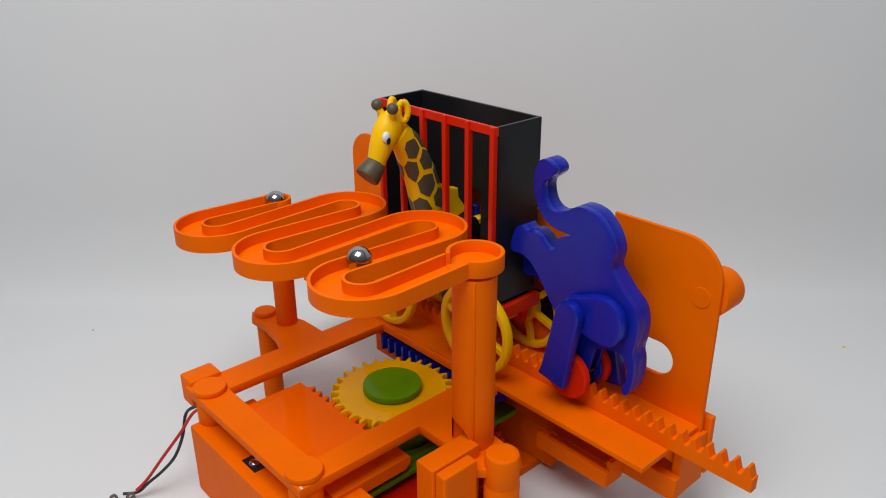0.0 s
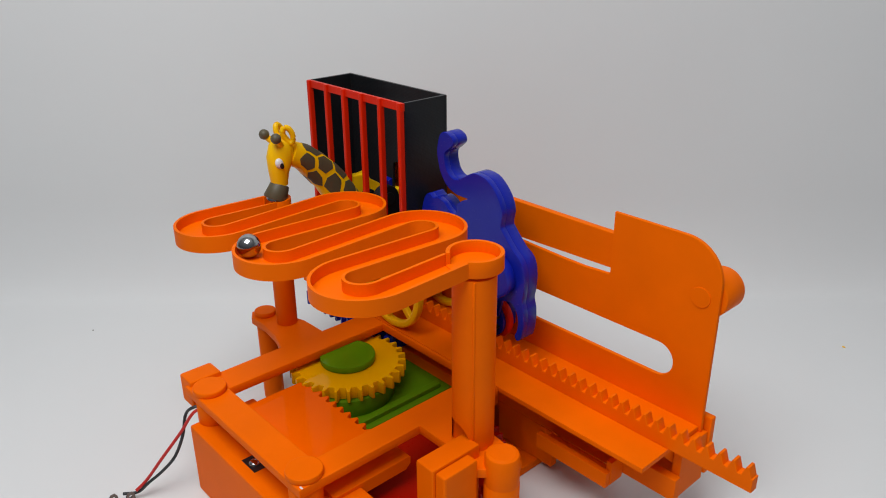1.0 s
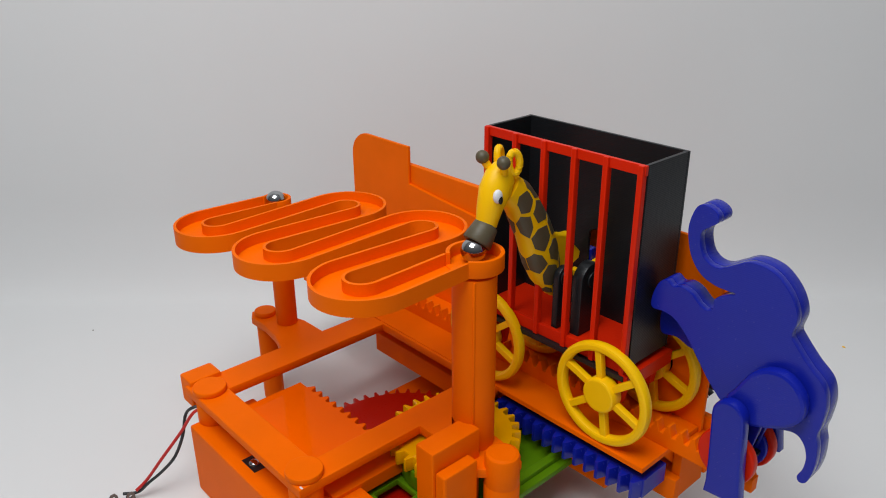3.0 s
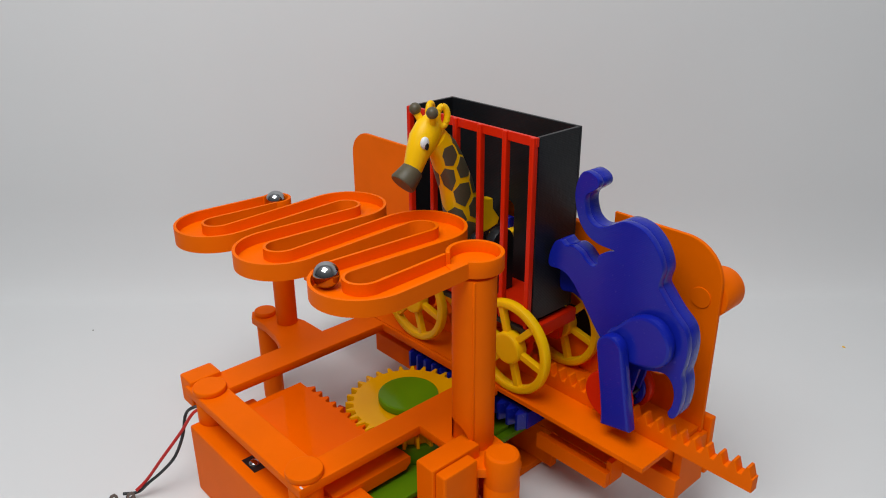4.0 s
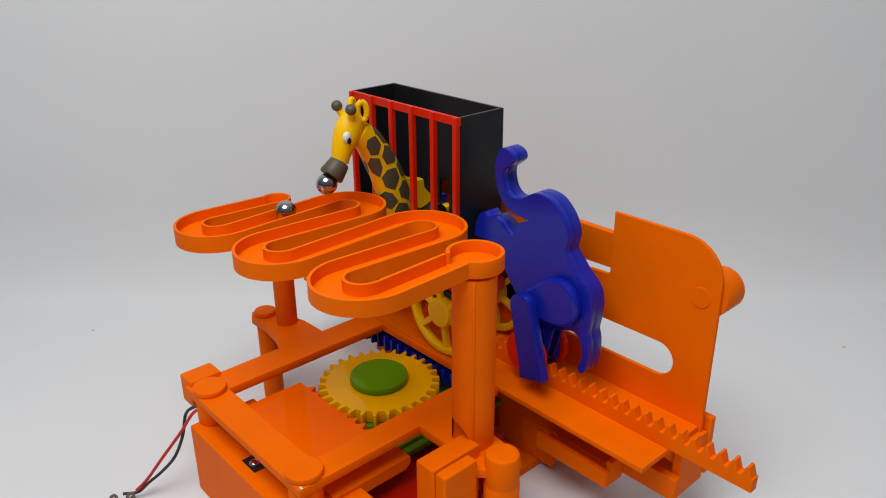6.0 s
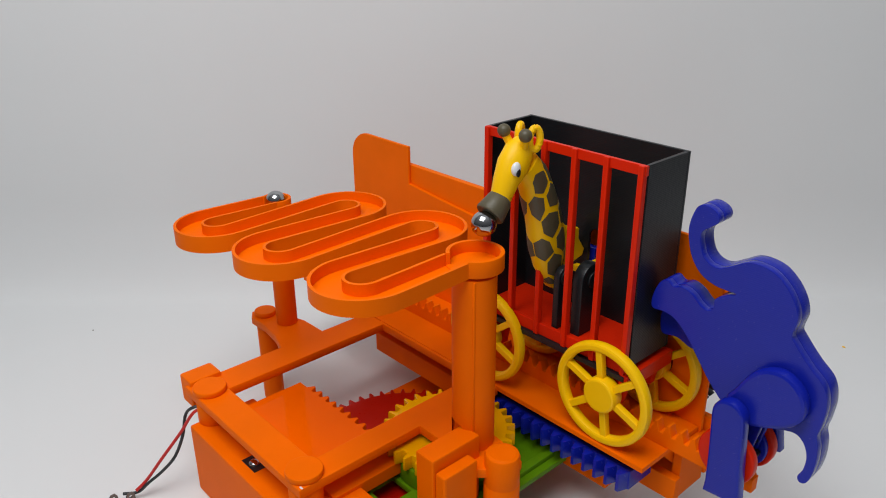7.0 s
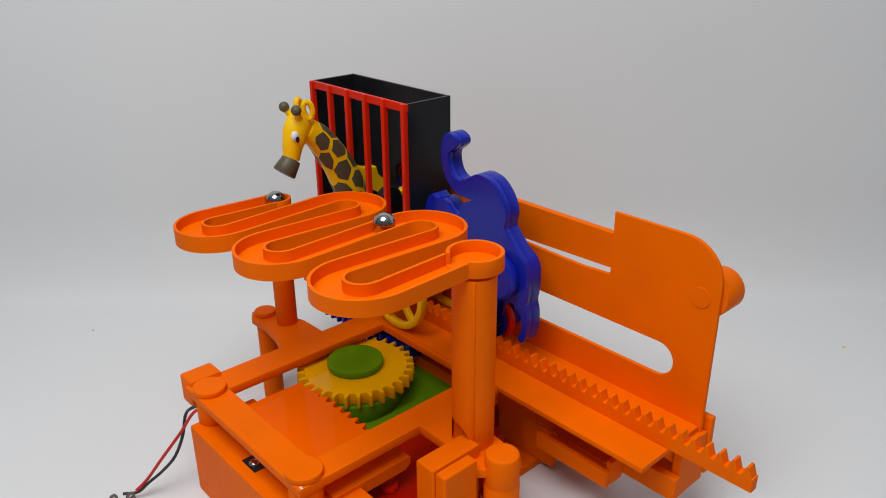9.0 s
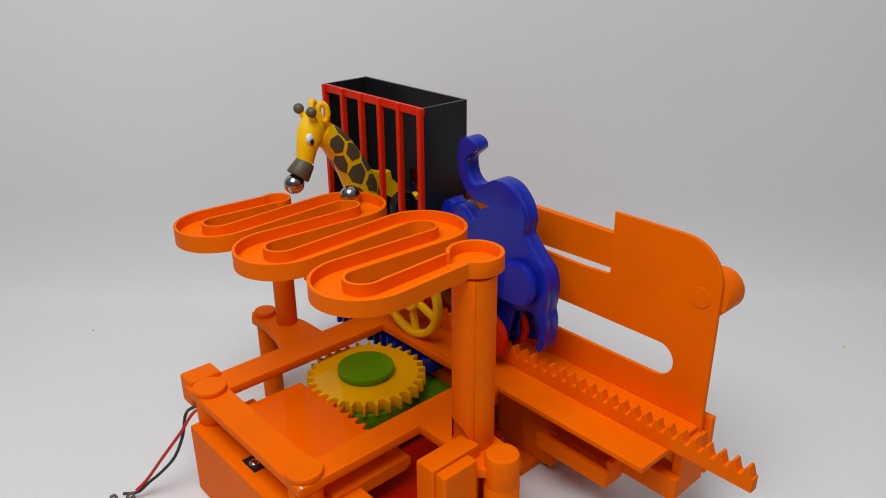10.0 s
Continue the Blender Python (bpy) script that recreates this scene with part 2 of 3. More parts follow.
# ---- the orange stand ----
def build_stand():
    st = empty("marble_run_stand", -110, -20)
    o = (-110, -20, DESK)
    tagged(st, "orange plastic marble machine stand with rail, racks and serpentine track", "toy stand")

    def p(name, bm, label="", parent=None, mat=ORANGE):
        return part(name, bm, mat, parent or st, label, o if parent is None else (0, 0, 0))

    # top frame, one plate with a square window and a lobe for the rear post
    T = 4.5
    outer = [(-180, -106), (-81.5, -106), (-81.5, -45), (-64, -45), (-64, -52), (-50, -52), (-40, -43), (-33, -37), (-36, -30), (-50, -26.5), (-63, -25), (-79.5, -6), (-79.5, 1), (-180, 1),
             (-180, -28.5), (-196, -29), (-210, -33), (-219, -34), (-224.5, -38), (-224.5, -45), (-219, -48.5), (-206, -48), (-192, -50), (-180, -54)]
    p("frame", extrude([outer, [(-163.7, -91.5), (-94.3, -91.5), (-94.3, -0.5), (-163.7, -0.5)]], T, 0.6, "xy", -T), "orange rectangular top frame")
    # deck of the rail
    p("deck", box(-244, 0, 1.2, 42.5, -2.4, 0, 0.3), "flat orange rail deck")
    p("deck_web", box(-240, -14, 22, 24, -15.3, -2.6, 0.3), "web below the deck")
    p("side_beam", box(-186, 4, 21.8, 26, -26.5, -15.5, 0.5), "long beam below the deck")
    p("guide_lip", box(-62, -21.9, 9.5, 12.6, -28.4, -20.6, 0.5), "front lip of the lower guide channel")
    p("guide_floor", box(-62, -21.9, 12.7, 21.7, -28.4, -26.7, 0.3), "floor of the lower guide channel")
    p("guide_end", box(-24.4, -21.6, 12.7, 21.7, -26.6, -16.4, 0.4))
    p("guide_block", box(-184, -98, 9.3, 21.7, -28.5, -16.8, 0.8), "solid end of the lower guide")
    p("lower_web", box(-200, -42, 37, 41, -46.2, -2.6, 0.4))
    p("riser", box(-97.8, -62.2, 21.8, 26, -47.4, -26.6, 0.4), "wall between the base plate and the beam")
    p("inner_web", box(-60, -1.2, 31, 34, -26.4, -2.6, 0.4))
    p("base_plate", box(-168, -71, -60, 44, DESK, -47.5, 0.8), "orange base plate on the desk")
    p("end_wall", box(-1, 3.0, 26.2, 45.8, -27.5, -2.7, 0.5), "upright end wall")
    p("end_rib", box(-6, 4.0, 46.0, 49.5, -25, 4, 0.8))
    p("gusset", extrude([[(17.5, -2.5), (30, -2.5), (30, -14.5)]], 2, 0.2, "yz", -3.2), "small triangular gusset")
    # toothed rack on the deck
    p("rack", extrude([rack_outline(-240, 36, 0.05, 6.2, 10.6, 5.75)], 4.6, 0.3, "xz", 19.2), "toothed orange rack strip")
    # back plate: two raised panels, a cam edge between them and a long slot
    prof = [(-244, -3), (1.2, -3), (1.2, 66)] + ring(-16.8, 66, 18, 10, 0, 90)[1:] + [(-51.8, 84), (-51.8, 55.2), (-52.6, 54.3), (-66, 53.4), (-80, 53.5), (-94, 54.0), (-107, 54.5), (-118, 55.8), (-139, 57.6), (-165, 59.9), (-191.2, 62.5), (-191.2, 84)]
    prof += ring(-229, 69, 15, 10, 90, 180)
    slot = ring(-23.8, 23.7, 7.9, 20, -90, 90) + ring(-200, 23.7, 7.9, 20, 90, 270)
    plate = p("back_plate", extrude([prof, slot], 1.9, 0.35, "xz", 42.6), "upright orange back plate with a long slot")
    p("tie_bar", extrude([[(-196, 54.6), (-112, 54.7), (-48, 56.4), (-48, 73.0), (-196, 73.0)]], 3.6, 0.4, "xz", 44.6), "orange tie bar behind the plate")
    p("standoff", disc(-5.6, 59.5, 9.2, 13.9, "xz", 44.6, 0.6), "round standoff peg")
    p("standoff", disc(-230, 59.5, 9.2, 19.4, "xz", 44.6, 0.6))
    p("peg_end", disc(-7.2, 59.2, 4.5, 0.7, "xz", 42.2, 0.2), "flush round peg end")
    # corner pegs
    for x, y, r in ((-168.5, -98.8, 7.7), (-89, -98.8, 7.7), (-217.0, -41, 5.8)):
        p("peg_head", disc(x, y, r, 2.7, "xy", 0.02, 0.6), "round orange peg head")
    for x, y, r in ((-168.5, -98.8, 7.0), (-89, -98.8, 7.0)):
        p("peg", disc(x, y, r, 11, "xy", -15.4, 0.4))
    p("leg", disc(-216.2, -41, 5.6, -DESK - T - 0.05, "xy", DESK, 0.5), "round orange leg")
    p("chip", ball_mesh((-82.6, -104.4, 0.0), 0.6, (1.8, 0.8, 0.25), seg=8), "white scuff on the frame's corner", mat=WHITE)
    p("corner_block", box(-188, -176.4, -104.5, -88.5, -12, 2.4, 1.2), "corner clip block")
    # motor box below the frame
    p("motor_box", box(-171, -60, -110, -76.5, DESK, -15.5, 1.2), "orange motor housing")
    # no recess is cut: a thin black plate paints the shade inside it
    p("well_shade", box(-131.5, -120.5, -104.8, -98.2, -15.6, -15.2, 0.1), "thin black plate painted as the shade in the housing's recess", mat=BLACK)
    p("screw", ball_mesh((-126, -101.6, -15.2), 2.6, (1, 1, 0.6)), "dark steel screw head", mat=STEEL)
    # fixed rack inside the frame
    b = extrude([[(x, -90 + y) for x, y in rack_outline(-157, -94, 0, 32.3, 35.4, 5.8)]], 7.2, 0.3, "xy", -15.4)
    p("inner_rack", b, "glossy orange toothed plate inside the frame", None, ORANGE_BED)
    p("bearing_beam", extrude([[(-90, -20), (-52.5, -20), (-49.8, -17.5), (-49.8, -14.4), (-51, -13.6), (-90, -13.6)]], 11, 0.4, "yz", -93.4), "beam under the frame bar")
    # front blocks and column
    p("front_cap", box(-49.2, -43.6, -65, -47.5, DESK, 5.2, 1.0), "smaller square orange block")
    p("front_leg", disc(-39.6, -37.6, 7.35, -DESK - 8, "xy", DESK, 0.6), "round orange leg")
    p("front_peg", disc(-39.6, -37.6, 7.2, 18, "xy", -11.9, 1.8), "rounded orange peg")
    p("column", notched_column(-59.5, -34.6, 8.8, 0.05, 77.3), "tall round column below the dish with a notch")
    p("column_rib", box(-53.9, -52.7, -41.3, -40.1, 0.1, 77, 0.55))
    p("rear_column", disc(-201.3, -36.8, 5.6, 63.3, "xy", 0.05, 0.4), "thin round column below the track")
    return st


def notched_column(cx, cy, r, z0, z1, cut=12.0, n=72, c0=224.0, c1=312.0):
    """A round column whose foot is cut flat between two angles; the cut's head curves down to its far side."""
    b = bmesh.new()
    angles = [c1 - 360 + (360 - c1 + c0) * i / n for i in range(n + 1)] + [c0 + (c1 - c0) * i / 18 for i in range(1, 18)]

    def v(a, z):
        return b.verts.new((cx + r * math.cos(radians(a)), cy + r * math.sin(radians(a)), z))

    def head(a):
        f = (a - c0) / (c1 - c0)
        return z0 + cut * (0.25 + 0.75 * (1 - max(0.0, (f - 0.45) / 0.55) ** 2.5))

    top = [v(a, z1) for a in angles]
    low = [v(a, z0) if i <= n else v(a, head(a)) for i, a in enumerate(angles)]
    m = len(angles)
    for i in range(m):
        b.faces.new((low[i], low[(i + 1) % m], top[(i + 1) % m], top[i]))
    # flat back of the cut, set inside the chord, and its ceiling
    back = [Vector((cx + (r - 0.5) * math.cos(radians(a)), cy + (r - 0.5) * math.sin(radians(a)), z)) for a, z in ((c0 - 6, z0), (c1 + 6, z0), (c1 + 6, z0 + cut + 3), (c0 - 6, z0 + cut + 3))]
    b.faces.new([b.verts.new(q) for q in back])
    b.faces.new(top)
    return b


def build_track(st):
    """The serpentine channel, its start dish and its end cup, one printed piece on the stand."""
    o = Vector((-110, -20, DESK))
    W, T, H, F = 6.8, 1.3, 7.9, 3.1

    def section(s):
        """The channel's outline; its underside falls less than its rim."""
        low = -6.3 - 1.8 * s / LENGTHS[-1]
        return [(-W, low), (W, low), (W, 0), (W - T, 0), (W - T, -H + F), (-W + T, -H + F), (-W + T, 0), (-W, 0)]

    b = bmesh.new()
    rows = []
    first = next(i for i, s in enumerate(LENGTHS) if s > 8.5)
    last = max(i for i, s in enumerate(LENGTHS) if s < LENGTHS[-1] - 3)
    for i in range(first, last + 1):
        p, q = Vector(LINE[max(i - 1, 0)]), Vector(LINE[min(i + 1, len(LINE) - 1)])
        way = (q - p)
        way.z = 0
        n = Vector((way.y, -way.x, 0)).normalized()
        rows.append([b.verts.new(Vector(LINE[i]) + n * u + Vector((0, 0, h))) for u, h in section(LENGTHS[i])])
    for r0, r1 in zip(rows, rows[1:]):
        for k in range(8):
            b.faces.new((r0[k], r0[(k + 1) % 8], r1[(k + 1) % 8], r1[k]))
    for r in (rows[0], rows[-1]):
        b.faces.new([r[0], r[1], r[4], r[5]])
        b.faces.new([r[1], r[2], r[3], r[4]])
        b.faces.new([r[0], r[5], r[6], r[7]])
    bmesh.ops.recalc_face_normals(b, faces=b.faces[:])
    track = part("track", b, ORANGE, st, "serpentine orange ball channel", o)

    def cup(name, x, y, rim, r, gap, label, deep=0.0, floor=F, wall=T):
        """A round cup with a wall that is open over the gap towards -y."""
        a0, a1 = -90 + gap, 270 - gap
        pts = ring(x, y, r, 48, a0, a1) + ring(x, y, r - wall, 48, a1, a0)
        bm = extrude([pts], H + deep - 0.02, 0.15, "xy", rim - H - deep)
        disc(x, y, r - 0.01, floor - 0.05, "xy", rim - H - deep + 0.01, 0.1, bm)
        part(name, bm, ORANGE, track, label, o)

    cup("start_dish", X1 + 0.6, Y_DISH + 0.3, RIM_START + 0.25, 11.3, 31, "round start dish", -1.2, F - 1.1, 1.6)
    cup("end_cup", LINE[-1][0], Y_END, RIM_END + 0.1, 7.6, 55, "round end cup", 1.7)
    return track


stand = build_stand()
build_track(stand)


# ---- the wagon ----
def build_wheel(parent):
    """A keyed wheel with rim, hub and six spokes; later wheels share its meshes."""
    r = 22.7
    w = new("wheel")
    w.parent = parent
    w["label"] = "yellow six-spoked wheel"
    part("rim", extrude([ring(0, 0, r, 64), ring(0, 0, r - 3.9, 64)], 4.4, 1.2, "xz", -2.2), YELLOW, w)
    part("hub", disc(0, 0, 7.6, 6.4, "xz", -3.4, 1.0, None, 40), YELLOW, w)
    first = None
    for k in range(6):
        if first is None:
            first = spoke = part("spoke", extrude([[(6.5, -1.5), (r - 3, -1.5), (r - 3, 1.5), (6.5, 1.5)]], 3.0, 0.4, "xz", -1.5), YELLOW, w)
        else:
            spoke = new("spoke", first.data)
            spoke.parent = w
        spoke.rotation_euler = (0, radians(60 * k + 20), 0)
    return w


WHEELS = []


def build_wagon():
    """Origin on the deck below the wagon's front end, so that its pose follows the end's x."""
    w = empty("circus_wagon", 0, 21.5, 0)
    tagged(w, "black cage wagon with red bars on yellow spoked wheels", "toy wagon")
    o = (0, 21.5, 0)

    def p(name, bm, mat, label="", parent=None):
        return part(name, bm, mat, parent or w, label, o)

    slit = [(-42.8, 50), (-35.8, 50)] + ring(-39.3, 74, 3.5, 14, 0, 180)
    p("back_wall", extrude([[(-80, 37), (0, 37), (0, 120.5), (-80, 120.5)], slit], 1.6, 0.2, "xz", 33.4), BLACK_CAGE, "black rear wall with an arched slit")
    p("end_wall", box(-1.6, 0, 8, 33.4, 37, 120.5, 0.25), BLACK_CAGE, "black end wall")
    p("end_wall", box(-80, -78.4, 8, 33.4, 37, 120.5, 0.25), BLACK_CAGE, "black end wall")
    p("floor_board", box(-78.3, -1.7, 8, 33.3, 36.5, 38.5, 0.2), RED, "red cage floor")
    p("top_rail", box(-80, 0, 6.2, 7.95, 116.6, 120.5, 0.3), RED, "red top rail")
    p("bottom_rail", box(-80, 0, 6.2, 7.95, 34, 39.5, 0.3), RED, "red bottom rail")
    for x in (-78.4, -62.4, -46.9, -31.7, -16.8, -1.6):
        p("bar", box(x - 1.2, x + 1.2, 5.0, 7.9, 34.1, 120.6, 0.5), RED)
    p("sill", box(-80, 0, 4.6, 35, 31.5, 33.9, 0.3), BLACK, "black wagon sill")
    p("underplate", box(-76, -4, 9, 34, 28.5, 31.4, 0.3), BLACK)
    for x in (-74.8, -8.3):
        p("axle", disc(x, 23, 3.0, 34, "xz", 4.5, 0.3, n=20), YELLOW, "yellow axle")
        p("axle_bracket", extrude([[(x - 9, 33), (x - 5, 18), (x + 5, 18), (x + 7.4, 33)]], 4, 0.4, "xz", 30), RED)
        p("axle_bracket", extrude([[(x - 9, 31.4), (x - 5, 18), (x + 5, 18), (x + 7.4, 31.4)]], 4, 0.4, "xz", 9), RED)
    p("end_brace", box(-2.5, 1.8, 5, 37, 28, 34.5, 0.6), RED, "red end brace")
    for x, wide, y0, y1, top in ((-32.5, 5.0, 10.5, 25, 63), (-41, 3.0, 8.5, 18, 62)):
        mid, half = (y0 + y1) / 2, (y1 - y0) / 2
        prof = [(y0, 38.6), (y1, 38.6)] + ring(mid, top, half, 16, 0, 180)
        post = p("pivot_post", extrude([prof], wide, 0.5, "yz", x), BLACK, "black rounded pivot post")
        p("pivot_boss", disc(mid, top, 3.6, 0.8, "yz", x + wide, 0.2), BLACK)
    p("rear_shaft", disc(-8.3, 23, 2.0, 15.1, "xz", 35.1, 0.3, n=20), BLACK, "black shaft through the plate's slot")
    p("rear_pinion", extrude([[(px - 8.3, pz + 23) for px, pz in gear_outline(25.4, 22.6, 40)]], 3.4, 0.2, "xz", 50.3), BLACK, "large black rear gear")
    first = None
    for x in (-74.8, -8.3):
        for y in (3.6, 39.2):
            if first is None:
                first = ob = build_wheel(w)
            else:
                ob = copy_thing(first, Matrix.Identity(4))
            WHEELS.append((ob, x, y - 21.5))
    return w


wagon = build_wagon()


# ---- the giraffe ----
PIV = (35.3, 50.5)
GX = -47.0


def build_giraffe():
    g = empty("giraffe_figure", GX, PIV[0], PIV[1])
    tagged(g, "yellow giraffe neck and head with taupe spots leaning from the cage", "toy giraffe")
    o = (0, PIV[0], PIV[1])
    neck_rings = [((-9.0, 111.5), 5.0, 6.2), ((-4.0, 106.4), 5.3, 6.7), ((0.4, 98.2), 5.5, 7.6), ((4.4, 89.4), 5.6, 8.2), ((6.7, 82.2), 5.6, 8.8), ((8.8, 75.2), 5.5, 9.0), ((11.2, 66.2), 5.0, 7.8), ((12.6, 59.0), 4.0, 4.6), ((13.4, 53.4), 2.8, 0.7)]

    def way(i, rows):
        a, b = rows[max(i - 1, 0)][0], rows[min(i + 1, len(rows) - 1)][0]
        return Vector((0, b[0] - a[0], b[1] - a[1])).normalized()

    b = loft([((0, *c), a, w, way(i, neck_rings)) for i, (c, a, w) in enumerate(neck_rings)], 40, power=0.85)
    neck = part("neck", b, YELLOW, g, "yellow neck", o, 60)
    head = [((-8.4, 122.0), 1.5, 2.0), ((-9.6, 120.4), 3.8, 4.2), ((-12.0, 117.2), 5.4, 6.4), ((-15.2, 112.0), 5.9, 6.9), ((-18.6, 106.2), 5.0, 5.2), ((-20.4, 101.6), 4.3, 4.4), ((-21.0, 99.8), 4.1, 4.2)]
    b = loft([((0, *c), a, w, way(i, head)) for i, (c, a, w) in enumerate(head)], 28)
    hd = part("head", b, YELLOW, g, "yellow head", o, 60)
    d = Vector((0, -0.74, -0.67))
    m = Vector((0, -20.7, 100.0))
    b = loft([(m, 4.4, 4.5, d), (m + d * 0.6, 4.8, 4.9, d), (m + d * 7.6, 5.9, 6.0, d), (m + d * 8.3, 5.5, 5.6, d)], 28)
    part("muzzle", b, TAUPE, g, "taupe muzzle with a magnet", o, 50)
    for sx in (-4.3, 4.3):
        base, tip = Vector((sx * 0.62, -12.8, 117.5)), Vector((sx * 1.28, -15.0, 123.6))
        horn = part("horn", tube([base, base.lerp(tip, 0.5), tip], 1.6, 12), YELLOW, hd, off=o)
        part("horn_tip", ball_mesh(tip + Vector((0, -0.3, 1.0)), 2.6), TAUPE, hd, "taupe horn tip", o)
        # looped ear: a thick leaf-shaped rim
        pts = []
        for k in range(17):
            a = 2 * math.pi * k / 16
            pts.append(Vector((sx * 0.9 + 0.9 * math.sin(a) * (1 if sx > 0 else -1), -8.0 + 2.0 * math.sin(a), 122.0 + 4.3 * math.cos(a))))
        part("ear", tube(pts, 1.45, 10), YELLOW, hd, "looped yellow ear", o)
        ex, ey = (sx * 1.12, -18.6) if sx > 0 else (sx * 0.9, -17.2)
        eye = part("eye", ball_mesh((ex, ey, 112.2), 2.7, (0.55, 0.8, 1.0)), WHITE, hd, "white eye", o)
        part("pupil", ball_mesh((ex + (1.2 if sx > 0 else -1.2), ey + 0.2, 110.9), 1.5, (0.4, 0.75, 1.1)), BLACK, hd, "black pupil", o)

    # spots: five- to seven-sided plates laid on the neck's skin
    def skin(u, v, lift):
        i = min(int(u), len(neck_rings) - 2)
        f = u - i
        c = Vector(neck_rings[i][0]).lerp(Vector(neck_rings[i + 1][0]), f)
        a = neck_rings[i][1] * (1 - f) + neck_rings[i + 1][1] * f + lift
        w = neck_rings[i][2] * (1 - f) + neck_rings[i + 1][2] * f + lift
        wy = way(i, neck_rings).lerp(way(i + 1, neck_rings), f)
        ac = wy.normalized().cross(Vector((1, 0, 0)))
        return Vector((0, c.x, c.y)) + Vector((1, 0, 0)) * (a * squared(math.cos(v), 0.85)) + ac * (w * squared(math.sin(v), 0.85))

    # a honeycomb of plates over the neck, six to a ring, every other ring shifted by half a plate
    rnd = random.Random(4)
    axis = [0.0]
    for r0, r1 in zip(neck_rings, neck_rings[1:]):
        axis.append(axis[-1] + math.hypot(r1[0][0] - r0[0][0], r1[0][1] - r0[0][1]))

    def along(mm):
        return float(np.interp(mm, axis, range(len(axis))))

    step, sixth = 10.4, math.pi / 2.5
    for row in range(6):
        mid = 8.5 + step * row
        for col in range(5):
            v0 = sixth * (col + 0.5 * (row % 2)) + 0.16
            if abs(v0 - math.pi / 2) < 0.42:
                continue
            jit = [(1 + rnd.uniform(-0.2, 0.16)) for _ in range(6)]
            bm = bmesh.new()
            rows = []
            for scale, lift in ((1.0, -0.3), (1.0, 0.16), (0.6, 0.22), (0.25, 0.24)):
                rowv = []
                for j in range(18):
                    k, f = j // 3, (j % 3) / 3
                    c0, c1 = [(jit[q % 6] * math.sin(math.pi * q / 3 + math.pi / 2), jit[q % 6] * math.cos(math.pi * q / 3 + math.pi / 2)) for q in (k, k + 1)]
                    ds = (c0[0] * (1 - f) + c1[0] * f) * step / 1.5 * 0.87 * scale
                    dv = (c0[1] * (1 - f) + c1[1] * f) * sixth / 1.732 * 0.86 * scale
                    rowv.append(bm.verts.new(skin(along(min(max(mid + ds, 3.5), axis[-1] - 3)), v0 + dv, lift)))
                rows.append(rowv)
            for r0, r1 in zip(rows, rows[1:]):
                for j in range(18):
                    bm.faces.new((r0[j], r0[(j + 1) % 18], r1[(j + 1) % 18], r1[j]))
            bm.faces.new(rows[-1])
            bmesh.ops.recalc_face_normals(bm, faces=bm.faces[:])
            part("spot", bm, TAUPE, neck, off=o, angle=60)
    part("lever_tail", extrude([[(8, 90), (18, 81), (23.5, 78.6), (27.3, 77.8), (27.8, 73), (32.5, 67), (31.5, 64), (24, 62), (12, 61)]], 5, 0.8, "yz", -2.5), YELLOW, g, "yellow lever end", o)
    part("lever_arm", box(4.8, 9.8, 28, 39.8, 58.5, 61.6, 0.5, box(2.6, 9.8, 25, 27.9, 58.5, 61.6, 0.5)), YELLOW, g, "yellow cross arm", o)
    part("follower", box(-0.6, 5.2, 36.4, 40.0, 58.6, 66.8, 0.5), BLUE, g, "blue cam follower", o)
    return g


giraffe = build_giraffe()


# ---- the elephant ----
KNEE = (43.0, 45.0)
CRANK, AXLE, HIP = (45.8, 16.8), (42.6, 16.4), (57.5, 47.5)
SHIN, THIGH = [None, None], [None, None]


